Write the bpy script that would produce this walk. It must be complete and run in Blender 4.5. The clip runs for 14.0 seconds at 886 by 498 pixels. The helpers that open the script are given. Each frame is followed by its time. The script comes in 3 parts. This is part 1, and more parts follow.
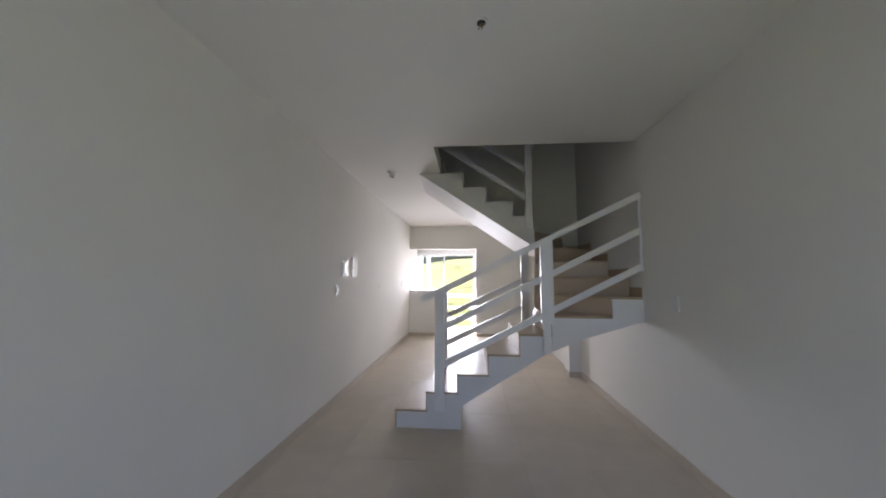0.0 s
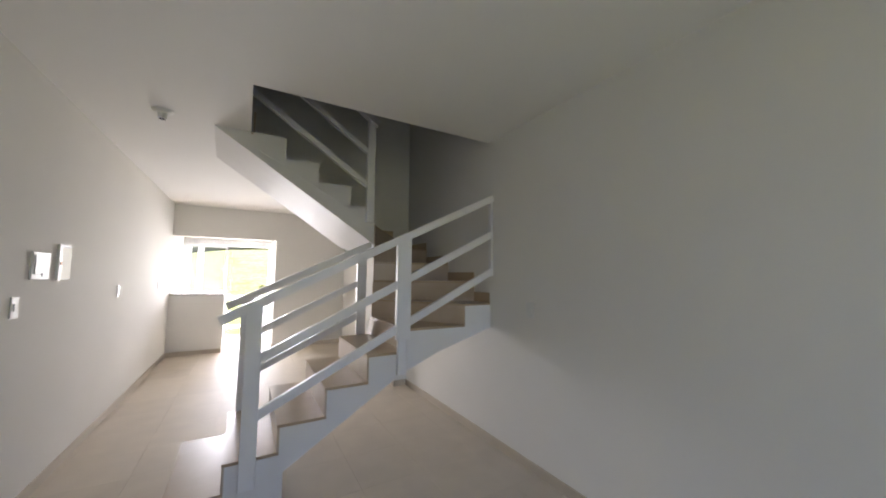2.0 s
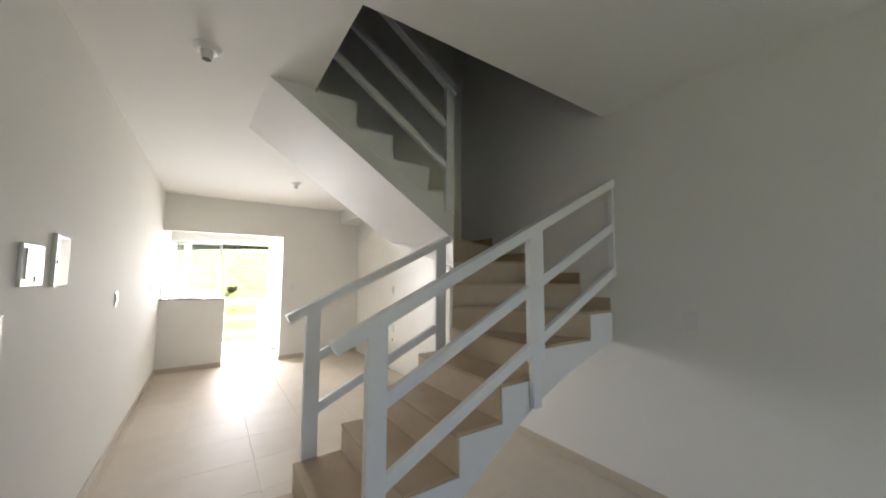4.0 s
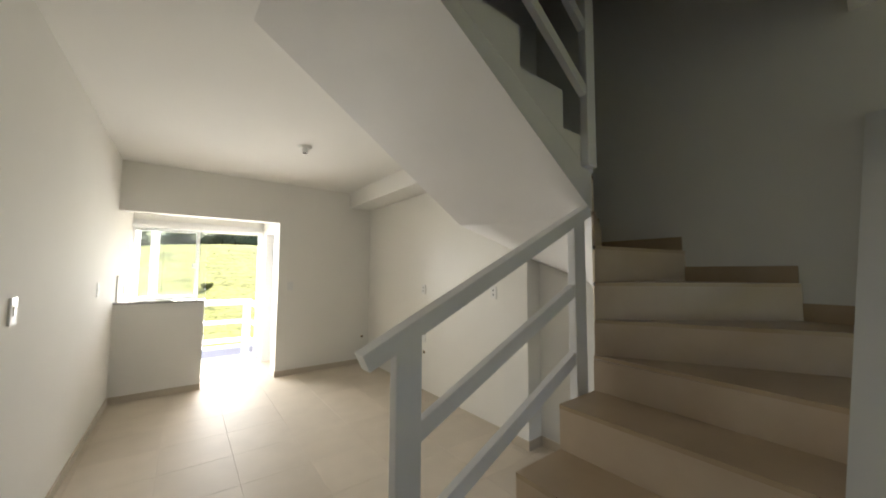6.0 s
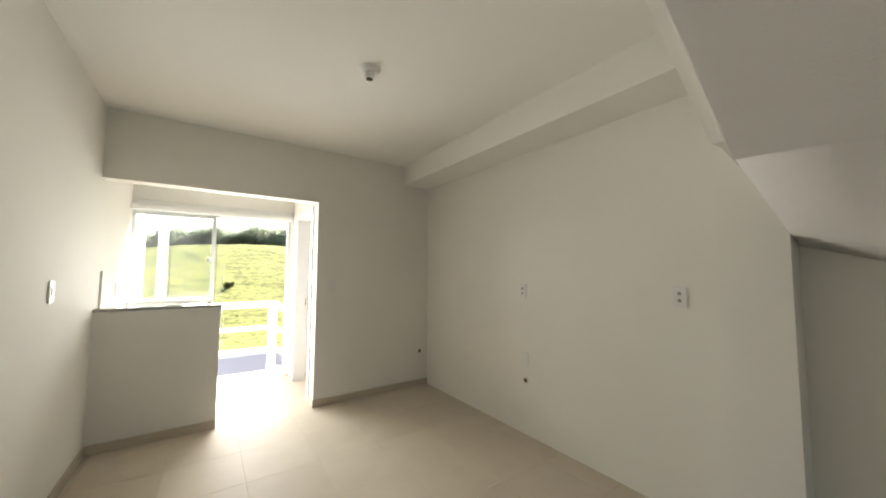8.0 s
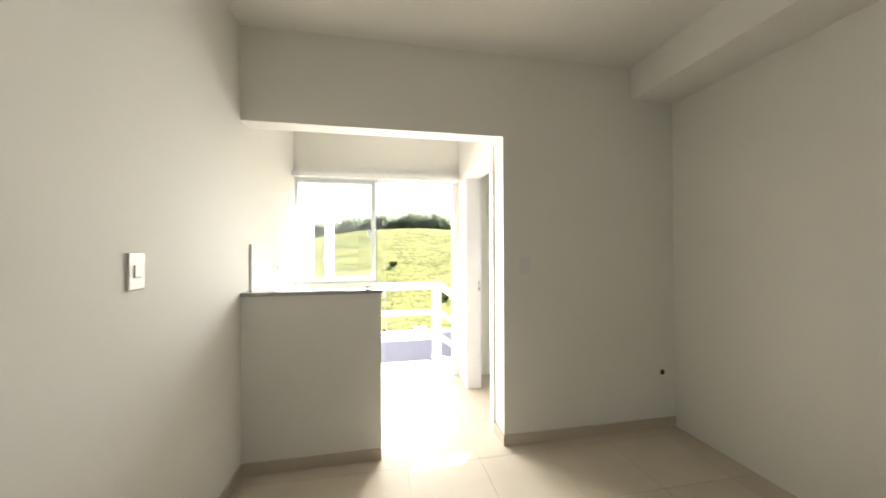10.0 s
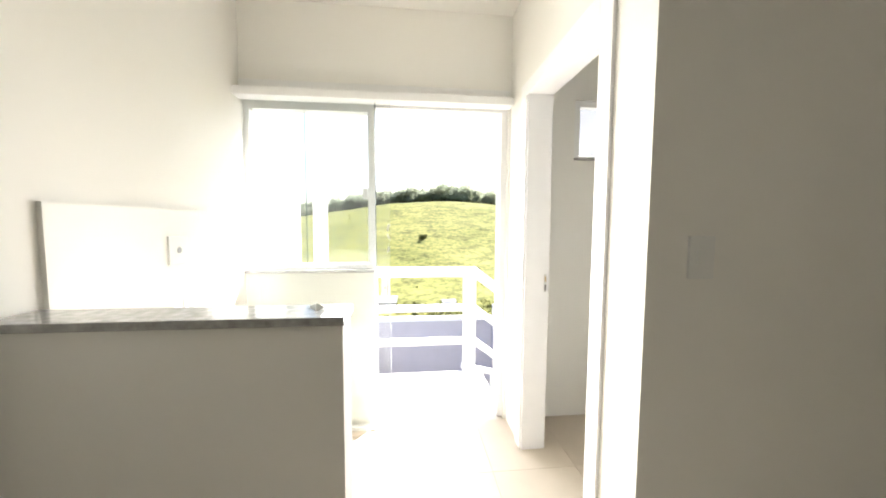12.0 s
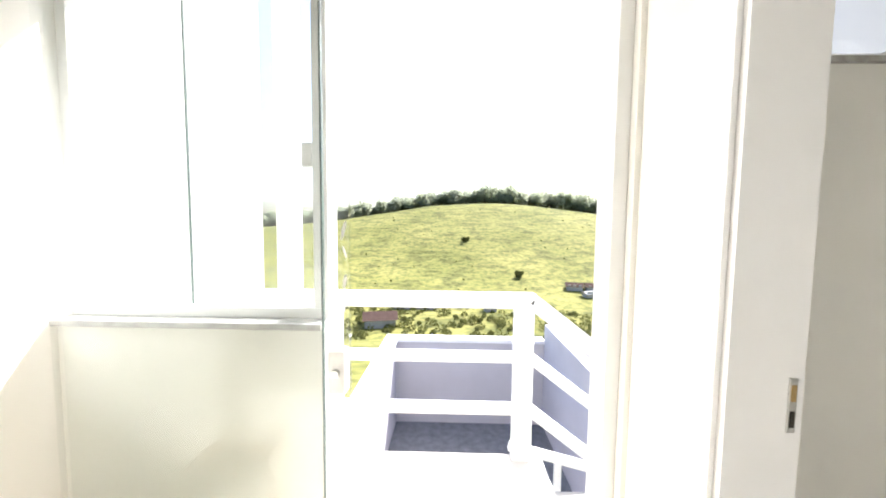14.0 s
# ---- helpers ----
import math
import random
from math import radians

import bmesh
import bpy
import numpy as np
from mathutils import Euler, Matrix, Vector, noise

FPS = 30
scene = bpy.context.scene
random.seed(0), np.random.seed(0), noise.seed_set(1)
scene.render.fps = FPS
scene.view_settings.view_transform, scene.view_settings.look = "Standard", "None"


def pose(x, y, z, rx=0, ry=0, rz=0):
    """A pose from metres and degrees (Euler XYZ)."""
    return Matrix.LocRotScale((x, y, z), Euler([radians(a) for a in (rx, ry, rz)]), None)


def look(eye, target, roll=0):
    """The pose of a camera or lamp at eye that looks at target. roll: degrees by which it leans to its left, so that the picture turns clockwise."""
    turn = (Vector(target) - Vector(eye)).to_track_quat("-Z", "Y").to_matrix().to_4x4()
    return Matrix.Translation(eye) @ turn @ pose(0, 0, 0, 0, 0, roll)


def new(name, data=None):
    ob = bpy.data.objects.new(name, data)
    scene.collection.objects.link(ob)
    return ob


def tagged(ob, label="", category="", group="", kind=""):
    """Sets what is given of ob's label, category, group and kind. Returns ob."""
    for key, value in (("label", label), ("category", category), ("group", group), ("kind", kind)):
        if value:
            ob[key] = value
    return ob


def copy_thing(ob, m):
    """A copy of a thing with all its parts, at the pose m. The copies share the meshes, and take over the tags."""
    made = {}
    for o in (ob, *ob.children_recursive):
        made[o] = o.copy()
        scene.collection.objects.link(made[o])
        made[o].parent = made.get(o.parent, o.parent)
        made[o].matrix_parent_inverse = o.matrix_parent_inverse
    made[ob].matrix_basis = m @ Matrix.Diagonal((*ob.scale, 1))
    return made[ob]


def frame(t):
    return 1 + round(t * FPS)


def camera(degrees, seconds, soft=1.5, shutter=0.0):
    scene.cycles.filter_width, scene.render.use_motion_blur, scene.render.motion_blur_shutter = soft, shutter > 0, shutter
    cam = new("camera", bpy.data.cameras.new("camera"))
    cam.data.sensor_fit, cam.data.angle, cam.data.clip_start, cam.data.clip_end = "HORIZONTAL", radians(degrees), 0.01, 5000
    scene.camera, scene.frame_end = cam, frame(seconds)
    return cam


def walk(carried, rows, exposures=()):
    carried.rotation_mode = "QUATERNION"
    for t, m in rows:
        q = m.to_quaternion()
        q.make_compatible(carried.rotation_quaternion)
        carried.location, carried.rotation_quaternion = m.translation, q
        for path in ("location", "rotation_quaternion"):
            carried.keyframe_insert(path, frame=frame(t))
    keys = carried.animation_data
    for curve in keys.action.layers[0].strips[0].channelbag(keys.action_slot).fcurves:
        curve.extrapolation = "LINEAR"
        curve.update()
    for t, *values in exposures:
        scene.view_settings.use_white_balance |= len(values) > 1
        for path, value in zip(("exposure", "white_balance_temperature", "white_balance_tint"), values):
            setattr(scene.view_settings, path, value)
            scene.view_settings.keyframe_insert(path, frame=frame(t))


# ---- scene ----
cam = camera(105.0, 14.0, soft=1.9)
PATH = [
    (0, (1.455, 1.714, 1.323), (1.297, 3.7, 1.501), 0.2),
    (0.5, (1.448, 1.832, 1.366), (1.818, 3.79, 1.538), -0.1),
    (1, (1.376, 2.026, 1.39), (2.166, 3.856, 1.558), 0.5),
    (1.5, (1.259, 2.243, 1.404), (2.237, 3.979, 1.569), 0.4),
    (2, (1.124, 2.484, 1.399), (2.119, 4.212, 1.556), 0.5),
    (2.5, (0.966, 2.734, 1.404), (1.981, 4.45, 1.564), 0.5),
    (3, (0.802, 2.976, 1.406), (1.844, 4.675, 1.571), 0.5),
    (5.5, (0.552, 4.47, 1.401), (1.756, 6.061, 1.538), 0.2),
    (6, (0.591, 4.825, 1.395), (1.796, 6.415, 1.531), 0.3),
    (6.5, (0.613, 5.19, 1.374), (1.819, 6.78, 1.507), 0.3),
    (7, (0.625, 5.533, 1.361), (1.831, 7.122, 1.497), 0.2),
    (7.5, (0.657, 5.894, 1.352), (1.849, 7.495, 1.486), 0.2),
    (8, (0.686, 6.26, 1.345), (1.821, 7.902, 1.478), 0.3),
    (8.5, (0.7, 6.62, 1.34), (1.754, 8.315, 1.478), 0.2),
    (9, (0.726, 6.99, 1.326), (1.508, 8.826, 1.458), 0.0),
    (11.5, (0.892, 8.65, 1.252), (1.12, 10.633, 1.119), -0.0),
    (12, (0.959, 8.976, 1.279), (1.164, 10.961, 1.137), 0.3),
    (12.5, (1.025, 9.294, 1.278), (1.184, 11.283, 1.134), 0.1),
    (13, (1.073, 9.593, 1.269), (1.168, 11.587, 1.139), 0.2),
    (13.5, (1.09, 9.895, 1.276), (1.142, 11.89, 1.144), 0.4),
    (14, (1.105, 10.174, 1.271), (1.06, 12.169, 1.14), 0.6),
]
walk(cam, [(t, look(eye, target, roll)) for t, eye, target, roll in PATH],
     exposures=((0.0, 2.45, 5500, 23), (1.0, 2.55, 5700, 23), (3.0, 2.95, 5750, 18), (5.5, 2.5, 5950, 14), (6.5, 2.15, 6150, 11), (9.0, 2.0, 6200, 10), (11.5, 1.95, 6100, 11), (12.5, 1.75, 6000, 12), (14.0, 1.6, 5950, 12)))

# ---- world, sun and window light ----
SUN = Vector((0.77, 1.0, 1.325)).normalized()
world = bpy.data.worlds.new("sky")
scene.world = world
world.use_nodes = True
wn = world.node_tree.nodes
sky = wn.new("ShaderNodeTexSky")
sky.sky_type, sky.sun_disc = "NISHITA", False
sky.sun_elevation, sky.sun_rotation = radians(46.4), radians(37.6)
sky.dust_density = 4.0
wn["Background"].inputs[1].default_value = 0.15
world.node_tree.links.new(sky.outputs[0], wn["Background"].inputs[0])

sun = new("sun", bpy.data.lights.new("sun", "SUN"))
sun.data.energy, sun.data.angle, sun.data.color = 5.0, radians(0.53), (1.0, 0.95, 0.86)
sun.matrix_world = look(SUN * 60, (0, 0, 0))


def window_light(name, eye, target, w, h, watts, colour, spread=180):
    lamp = new(name, bpy.data.lights.new(name, "AREA"))
    lamp.data.shape, lamp.data.size, lamp.data.size_y = "RECTANGLE", w, h
    lamp.data.energy, lamp.data.color, lamp.data.spread = watts, colour, radians(spread)
    lamp.matrix_world = look(eye, target)


# sky light in the street opening, and in the window and balcony door
window_light("street_sky_light", (2.25, 0.32, 1.2), (2.25, 5, 1.2), 1.1, 2.1, 0.55, (0.68, 0.77, 1.0))
window_light("rear_sky_light", (1.0, 10.98, 1.1), (1.5, 7.0, 0.5), 1.05, 1.7, 9, (1.0, 0.95, 0.82), 115)


# ---- materials ----
def material(name, colour, rough=0.5, metal=0.0, vary=0.06, scale=6.0, bump=0.0, bump_scale=60.0, island=0.0, spec=0.5, second=None):
    m = bpy.data.materials.new(name)
    m.use_nodes = True
    n, l = m.node_tree.nodes, m.node_tree.links
    b = n["Principled BSDF"]
    b.inputs["Roughness"].default_value, b.inputs["Metallic"].default_value = rough, metal
    b.inputs["Specular IOR Level"].default_value = spec
    tc = n.new("ShaderNodeTexCoord")
    geo = n.new("ShaderNodeNewGeometry")
    big = n.new("ShaderNodeTexNoise")
    big.inputs["Scale"].default_value, big.inputs["Detail"].default_value = scale, 6
    l.new(geo.outputs["Position"], big.inputs["Vector"])
    ramp = n.new("ShaderNodeValToRGB")
    c = Vector(colour)
    dark = Vector(second) if second else c * (1 - vary)
    ramp.color_ramp.elements[0].color = (*dark, 1)
    ramp.color_ramp.elements[1].color = (*(c * (1 + vary * 0.4)), 1)
    ramp.color_ramp.elements[0].position, ramp.color_ramp.elements[1].position = 0.22, 0.78
    l.new(big.outputs["Fac"], ramp.inputs["Fac"])
    out = ramp.outputs["Color"]
    if island:
        info = n.new("ShaderNodeObjectInfo")
        hsv = n.new("ShaderNodeHueSaturation")
        mp = n.new("ShaderNodeMapRange")
        mp.inputs["To Min"].default_value, mp.inputs["To Max"].default_value = 1 - island, 1 + island
        l.new(info.outputs["Random"], mp.inputs["Value"])
        l.new(mp.outputs["Result"], hsv.inputs["Value"])
        l.new(out, hsv.inputs["Color"])
        out = hsv.outputs["Color"]
    l.new(out, b.inputs["Base Color"])
    fine = n.new("ShaderNodeTexNoise")
    fine.inputs["Scale"].default_value, fine.inputs["Detail"].default_value = bump_scale, 4
    l.new(geo.outputs["Position"], fine.inputs["Vector"])
    rr = n.new("ShaderNodeMapRange")
    rr.inputs["To Min"].default_value, rr.inputs["To Max"].default_value = max(0.02, rough * 0.97), min(1, rough * 1.03)
    l.new(big.outputs["Fac"], rr.inputs["Value"])
    l.new(rr.outputs["Result"], b.inputs["Roughness"])
    if bump:
        bp = n.new("ShaderNodeBump")
        bp.inputs["Strength"].default_value, bp.inputs["Distance"].default_value = bump, 0.01
        l.new(fine.outputs["Fac"], bp.inputs["Height"])
        l.new(bp.outputs["Normal"], b.inputs["Normal"])
    return m


def glass_material(name, tint, rough=0.0):
    m = bpy.data.materials.new(name)
    m.use_nodes = True
    n, l = m.node_tree.nodes, m.node_tree.links
    n.remove(n["Principled BSDF"])
    clear, gloss, mix, fr = n.new("ShaderNodeBsdfTransparent"), n.new("ShaderNodeBsdfGlossy"), n.new("ShaderNodeMixShader"), n.new("ShaderNodeLayerWeight")
    power, gain = n.new("ShaderNodeMath"), n.new("ShaderNodeMath")
    power.operation, gain.operation = "POWER", "MULTIPLY_ADD"
    power.inputs[1].default_value, gain.inputs[1].default_value, gain.inputs[2].default_value = 4.0, 0.9, 0.025
    clear.inputs["Color"].default_value = (*tint, 1)
    gloss.inputs["Roughness"].default_value = rough
    fr.inputs["Blend"].default_value = 0.5
    l.new(fr.outputs["Facing"], power.inputs[0])
    l.new(power.outputs[0], gain.inputs[0])
    l.new(gain.outputs[0], mix.inputs[0])
    l.new(clear.outputs[0], mix.inputs[1])
    l.new(gloss.outputs[0], mix.inputs[2])
    # a film of dust that catches the light
    dust, veil, smear = n.new("ShaderNodeBsdfTranslucent"), n.new("ShaderNodeMixShader"), n.new("ShaderNodeTexNoise")
    amount, geo = n.new("ShaderNodeMapRange"), n.new("ShaderNodeNewGeometry")
    smear.inputs["Scale"].default_value, smear.inputs["Detail"].default_value = 3.5, 5
    amount.inputs["To Min"].default_value, amount.inputs["To Max"].default_value = 0.002, 0.009
    l.new(geo.outputs["Position"], smear.inputs["Vector"])
    l.new(smear.outputs["Fac"], amount.inputs["Value"])
    l.new(amount.outputs["Result"], veil.inputs[0])
    l.new(mix.outputs[0], veil.inputs[1])
    l.new(dust.outputs[0], veil.inputs[2])
    l.new(veil.outputs[0], n["Material Output"].inputs["Surface"])
    return m


WALL = material("wall_paint", (0.85, 0.835, 0.79), 0.75, spec=0.25, vary=0.035, scale=1.3, bump=0.04, bump_scale=140)
CEIL = material("ceiling_paint", (0.85, 0.835, 0.795), 0.8, vary=0.03, scale=1.1, bump=0.04, bump_scale=120)
WTILE = material("white_wall_tile", (0.84, 0.825, 0.775), 0.34, spec=0.35, vary=0.02, scale=2.0, bump=0.1, bump_scale=9)
WHITE = material("white_enamel", (0.86, 0.855, 0.86), 0.32, vary=0.03, scale=9, bump=0.05, bump_scale=90)
STAIRW = material("stair_paint", (0.83, 0.815, 0.80), 0.55, vary=0.05, scale=3, bump=0.15, bump_scale=110)
FLOOR = material("porcelain_tile", (0.64, 0.565, 0.46), 0.52, spec=0.12, vary=0.07, scale=5, bump=0.02, bump_scale=25, island=0.03)
GROUT = material("tile_grout", (0.61, 0.535, 0.43), 0.7, vary=0.08, scale=14, bump=0.2)
SKIRT = material("skirting_tile", (0.58, 0.51, 0.41), 0.28, vary=0.03, scale=2.5, bump=0.03)
TREAD = material("stair_tile", (0.50, 0.385, 0.26), 0.3, vary=0.1, scale=5, bump=0.02, bump_scale=30, island=0.05, second=(0.43, 0.32, 0.20))
RISER = material("riser_tile", (0.59, 0.49, 0.37), 0.35, vary=0.1, scale=4, bump=0.02, bump_scale=30, island=0.04, second=(0.50, 0.385, 0.27))
GRANITE = material("grey_granite", (0.40, 0.395, 0.38), 0.06, vary=0.55, scale=38, bump=0.006, second=(0.23, 0.225, 0.215))
PLASTIC = material("white_plastic", (0.80, 0.80, 0.78), 0.3, vary=0.02, scale=20)
DARKHOLE = material("dark_pipe", (0.03, 0.025, 0.02), 0.7, vary=0.3, scale=40)
BRASS = material("worn_brass", (0.45, 0.32, 0.16), 0.35, metal=0.9, vary=0.2, scale=60)
STEEL = material("brushed_steel", (0.6, 0.6, 0.58), 0.3, metal=1.0, vary=0.1, scale=60)
ALU = material("white_aluminium", (0.83, 0.83, 0.82), 0.35, vary=0.03, scale=12)
GREYWALL = material("grey_lilac_render", (0.53, 0.51, 0.54), 0.85, vary=0.1, scale=2.0, bump=0.3, bump_scale=60)
CONCRETE = material("concrete", (0.45, 0.44, 0.42), 0.9, vary=0.25, scale=3.0, bump=0.4, bump_scale=50)
# dark grey slab; the shade lying on the terrace is put into this colour
GRAVEL = material("slab_with_shade", (0.20, 0.20, 0.21), 0.9, vary=0.35, scale=9.0, bump=0.5, bump_scale=60)
BALCONY = material("balcony_tile", (0.66, 0.62, 0.55), 0.4, vary=0.08, scale=4, bump=0.05)
WOOD = material("raw_pine", (0.38, 0.25, 0.13), 0.6, vary=0.3, scale=18, bump=0.2, bump_scale=80)
CERAMIC = material("white_ceramic", (0.84, 0.84, 0.82), 0.07, vary=0.01, scale=4)
GLASS = glass_material("clear_glass", (0.985, 0.993, 0.988))
GLASS_EDGE = material("green_glass_edge", (0.07, 0.11, 0.10), 0.45, vary=0.2, scale=20)
RUBBER = material("grey_gasket", (0.33, 0.34, 0.34), 0.5, vary=0.1, scale=30)


# ---- building helpers ----
def box(bm, x0, x1, y0, y1, z0, z1):
    m = Matrix.Translation(((x0 + x1) / 2, (y0 + y1) / 2, (z0 + z1) / 2)) @ Matrix.Diagonal((x1 - x0, y1 - y0, z1 - z0, 1))
    return bmesh.ops.create_cube(bm, size=1, matrix=m)["verts"]


def cyl(bm, r0, r1, depth, m, seg=20):
    return bmesh.ops.create_cone(bm, cap_ends=True, segments=seg, radius1=r0, radius2=r1, depth=depth, matrix=m)["verts"]


def soften(bm, width, seg=2):
    edges = [e for e in bm.edges if len(e.link_faces) == 2 and e.calc_face_angle(0) > 0.6]
    bmesh.ops.bevel(bm, geom=edges, offset=width, segments=seg, affect="EDGES", profile=0.6, clamp_overlap=True)


def finish(name, bm, mat, smooth=False):
    bmesh.ops.recalc_face_normals(bm, faces=bm.faces)
    me = bpy.data.meshes.new(name)
    bm.to_mesh(me)
    bm.free()
    if smooth:
        me.shade_smooth()
    me.materials.append(mat)
    return me


def part(name, bm, mat, parent=None, label="", smooth=False):
    ob = new(name, finish(name, bm, mat, smooth))
    if parent:
        ob.parent = parent
        ob.matrix_parent_inverse = parent.matrix_world.inverted()
    if label:
        ob["label"] = label
    return ob


def boxes(name, mat, rows, parent=None, label="", bevel=0.0, kind="", category=""):
    bm = bmesh.new()
    for r in rows:
        box(bm, *r)
    if bevel:
        soften(bm, bevel)
    ob = part(name, bm, mat, parent, label)
    return tagged(ob, kind=kind, category=category)


def structure(name, mat, rows, label, category):
    return boxes(name, mat, rows, None, label, kind="structure", category=category)


def empty(name, place=(0, 0, 0), label="", category="", group="", kind=""):
    ob = new(name)
    ob.location = place
    bpy.context.view_layer.update()
    return tagged(ob, label, category, group, kind)


def bar(bm, a, b, w, d):
    """A rectangular tube from a to b, w across (horizontally) and d deep."""
    a, b = Vector(a), Vector(b)
    ahead = (b - a).normalized()
    side = ahead.cross(Vector((0, 0, 1)))
    side = side.normalized() if side.length > 1e-4 else Vector((1, 0, 0))
    up = side.cross(ahead)
    vs = []
    for p in (a, b):
        for s, u in ((-1, -1), (1, -1), (1, 1), (-1, 1)):
            vs.append(bm.verts.new(p + side * s * w / 2 + up * u * d / 2))
    for f in ((0, 1, 2, 3), (7, 6, 5, 4), (0, 4, 5, 1), (1, 5, 6, 2), (2, 6, 7, 3), (3, 7, 4, 0)):
        bm.faces.new([vs[i] for i in f])


def prism(bm, top, bottom):
    t = [bm.verts.new(p) for p in top]
    b = [bm.verts.new(p) for p in bottom]
    n = len(t)
    bm.faces.new(t)
    bm.faces.new(b[::-1])
    for i in range(n):
        j = (i + 1) % n
        bm.faces.new((t[j], t[i], b[i], b[j]))


# ---- plan ----
W = 2.97            # right wall of the living room
KW = 2.92           # tiled kitchen wall
H = 2.60            # ceiling
Y0 = 0.30           # street wall
FAR = 9.825         # kitchen end wall
BACK = 11.09        # window wall, inner face
BACKO = 11.26       # its outer face
SY0, SY1, SY2 = 4.855, 5.715, 6.62   # stair: front, middle, rear
HY = 4.885          # front edge of the stair opening in the ceiling
HX = 1.105          # edge of the stair opening in the ceiling
UP = 2.78           # upper floor

structure("wall_left", WALL, [(-0.15, 0, Y0 - 0.15, BACKO, -0.3, UP + 0.0)], "long plain off-white painted living room wall", "wall")
structure("wall_right", WALL, [(W, W + 0.15, Y0 - 0.15, SY0, -0.3, UP), (W, W + 0.15, SY0, SY2, -0.3, 5.4), (W, W + 0.15, SY2, BACKO, -0.3, UP)], "plain off-white painted wall beside the stairs", "wall")
structure("wall_street", WALL, [(0, 1.8, Y0 - 0.15, Y0, 0, UP), (2.9, W, Y0 - 0.15, Y0, 0, UP), (1.8, 2.9, Y0 - 0.15, Y0, 2.35, UP)], "off-white street wall with a doorway", "wall")
structure("column", WALL, [(2.81, W, SY2, 6.88, 0, 2.37)], "off-white painted pier between stairs and kitchen", "column")
structure("wall_kitchen_tiled", WTILE, [(KW, W, 6.88, FAR, 0, 2.37)], "glossy off-white tiled kitchen wall", "wall")
structure("beam", CEIL, [(2.57, W, SY2, FAR, 2.37, H)], "off-white boxed beam under the kitchen ceiling", "beam")
structure("wall_kitchen_end", WALL, [(1.598, W, FAR, 9.96, 0, H), (0, 1.598, FAR, 9.96, 2.05, H)], "off-white kitchen end wall with a wide opening", "wall")
structure("wall_bathroom", WALL, [(1.60, 1.73, 9.96, 10.065, 0, 2.55), (1.60, 1.73, 10.81, BACK, 0, 2.55), (1.60, 1.73, 10.065, 10.81, 2.0, 2.55), (2.88, W, 9.96, BACK, 0, 2.55)], "off-white bathroom wall with a doorway", "wall")
structure("wall_window", WALL, [(0, 0.757, BACK, BACKO, -0.3, 0.985), (0, 1.60, BACK, BACKO, 2.05, UP), (1.585, 2.015, BACK, BACKO, -0.3, 2.05),
                                (2.015, 2.59, BACK, BACKO, -0.3, 1.695), (2.59, W, BACK, BACKO, -0.3, 2.05), (1.60, 2.015, BACK, BACKO, 2.05, UP), (2.59, W, BACK, BACKO, 2.05, UP), (2.015, 2.59, BACK, BACKO, 2.07, UP)],
          "off-white rear wall with window and balcony door openings", "wall")
structure("ceiling", CEIL, [(0, W, Y0, HY, H, UP), (0, HX, HY, SY2, H, UP), (0, W, SY2, FAR, H, UP)], "plain off-white ceiling with a stair opening", "ceiling")
structure("ceiling_service", CEIL, [(0, 1.60, 9.96, BACK, 2.55, UP), (1.60, W, 9.96, BACK, 2.55, UP)], "plain off-white ceiling of the service area", "ceiling")
structure("wall_upper_hall", WALL, [(HX, W, SY2, SY2 + 0.12, UP, 5.4), (-0.15, HX, SY2, SY2 + 0.12, UP, 5.4), (-0.15, -0.03, 2.0, SY2, UP, 5.4), (-0.03, W, 1.9, 2.0, UP, 5.4), (W, W + 0.15, 1.9, SY0, UP, 5.4)],
          "off-white walls of the upper stairwell", "wall")
structure("ceiling_upper_hall", CEIL, [(-0.15, W + 0.15, 1.9, SY2 + 0.12, 5.4, 5.5)], "plain off-white ceiling over the stairwell", "ceiling")

bm = bmesh.new()
rear = [(2.969, 1.68), (2.75, 1.70), (2.20, 1.80), (2.10, 1.79), (0.93, H - 0.001), (2.969, H - 0.001)]
prism(bm, [(x, SY2 + 0.003, z) for x, z in rear], [(x, SY2 + 0.06, z) for x, z in rear])
tagged(part("wall_stair_rear", bm, WALL, None, "off-white wall behind the upper flight"), kind="structure", category="wall")

# half wall with granite top
hw = empty("half_wall", (0.4, 9.89, 0), "off-white half wall with a grey granite top", "half wall")
boxes("body", WALL, [(0, 0.796, 9.832, 9.95, 0, 1.03)], hw)
boxes("top", GRANITE, [(0, 0.803, 9.815, 9.957, 1.03, 1.052)], hw, "polished grey granite top", bevel=0.003)


# ---- staircase ----
RISE = [0.155, 0.315, 0.475, 0.655, 0.838, 1.00, 1.17, 1.35, 1.53, 1.705, 1.885, 2.066, 2.247, 2.424, 2.60]
LOWX = [0.79, 1.065, 1.345, 1.62, 1.899, 2.18]         # riser positions of the lower flight
UY1 = 5.716                                              # face of the upper flight
UPX = [2.20, 1.948, 1.648, 1.368, HX]                      # riser positions of the upper flight
N = (2.20, 5.72)                                          # newel
RIM = [(2.18, SY0), (2.706, SY0), (W, 5.10), (W, 5.58), (W, 6.09), (2.75, SY2), (2.20, SY2)]
CORNER = {1: (W, SY0), 4: (W, SY2)}

stair = empty("staircase", (1.9, 5.8, 0), "white concrete winder staircase with brown tiled treads", "staircase")


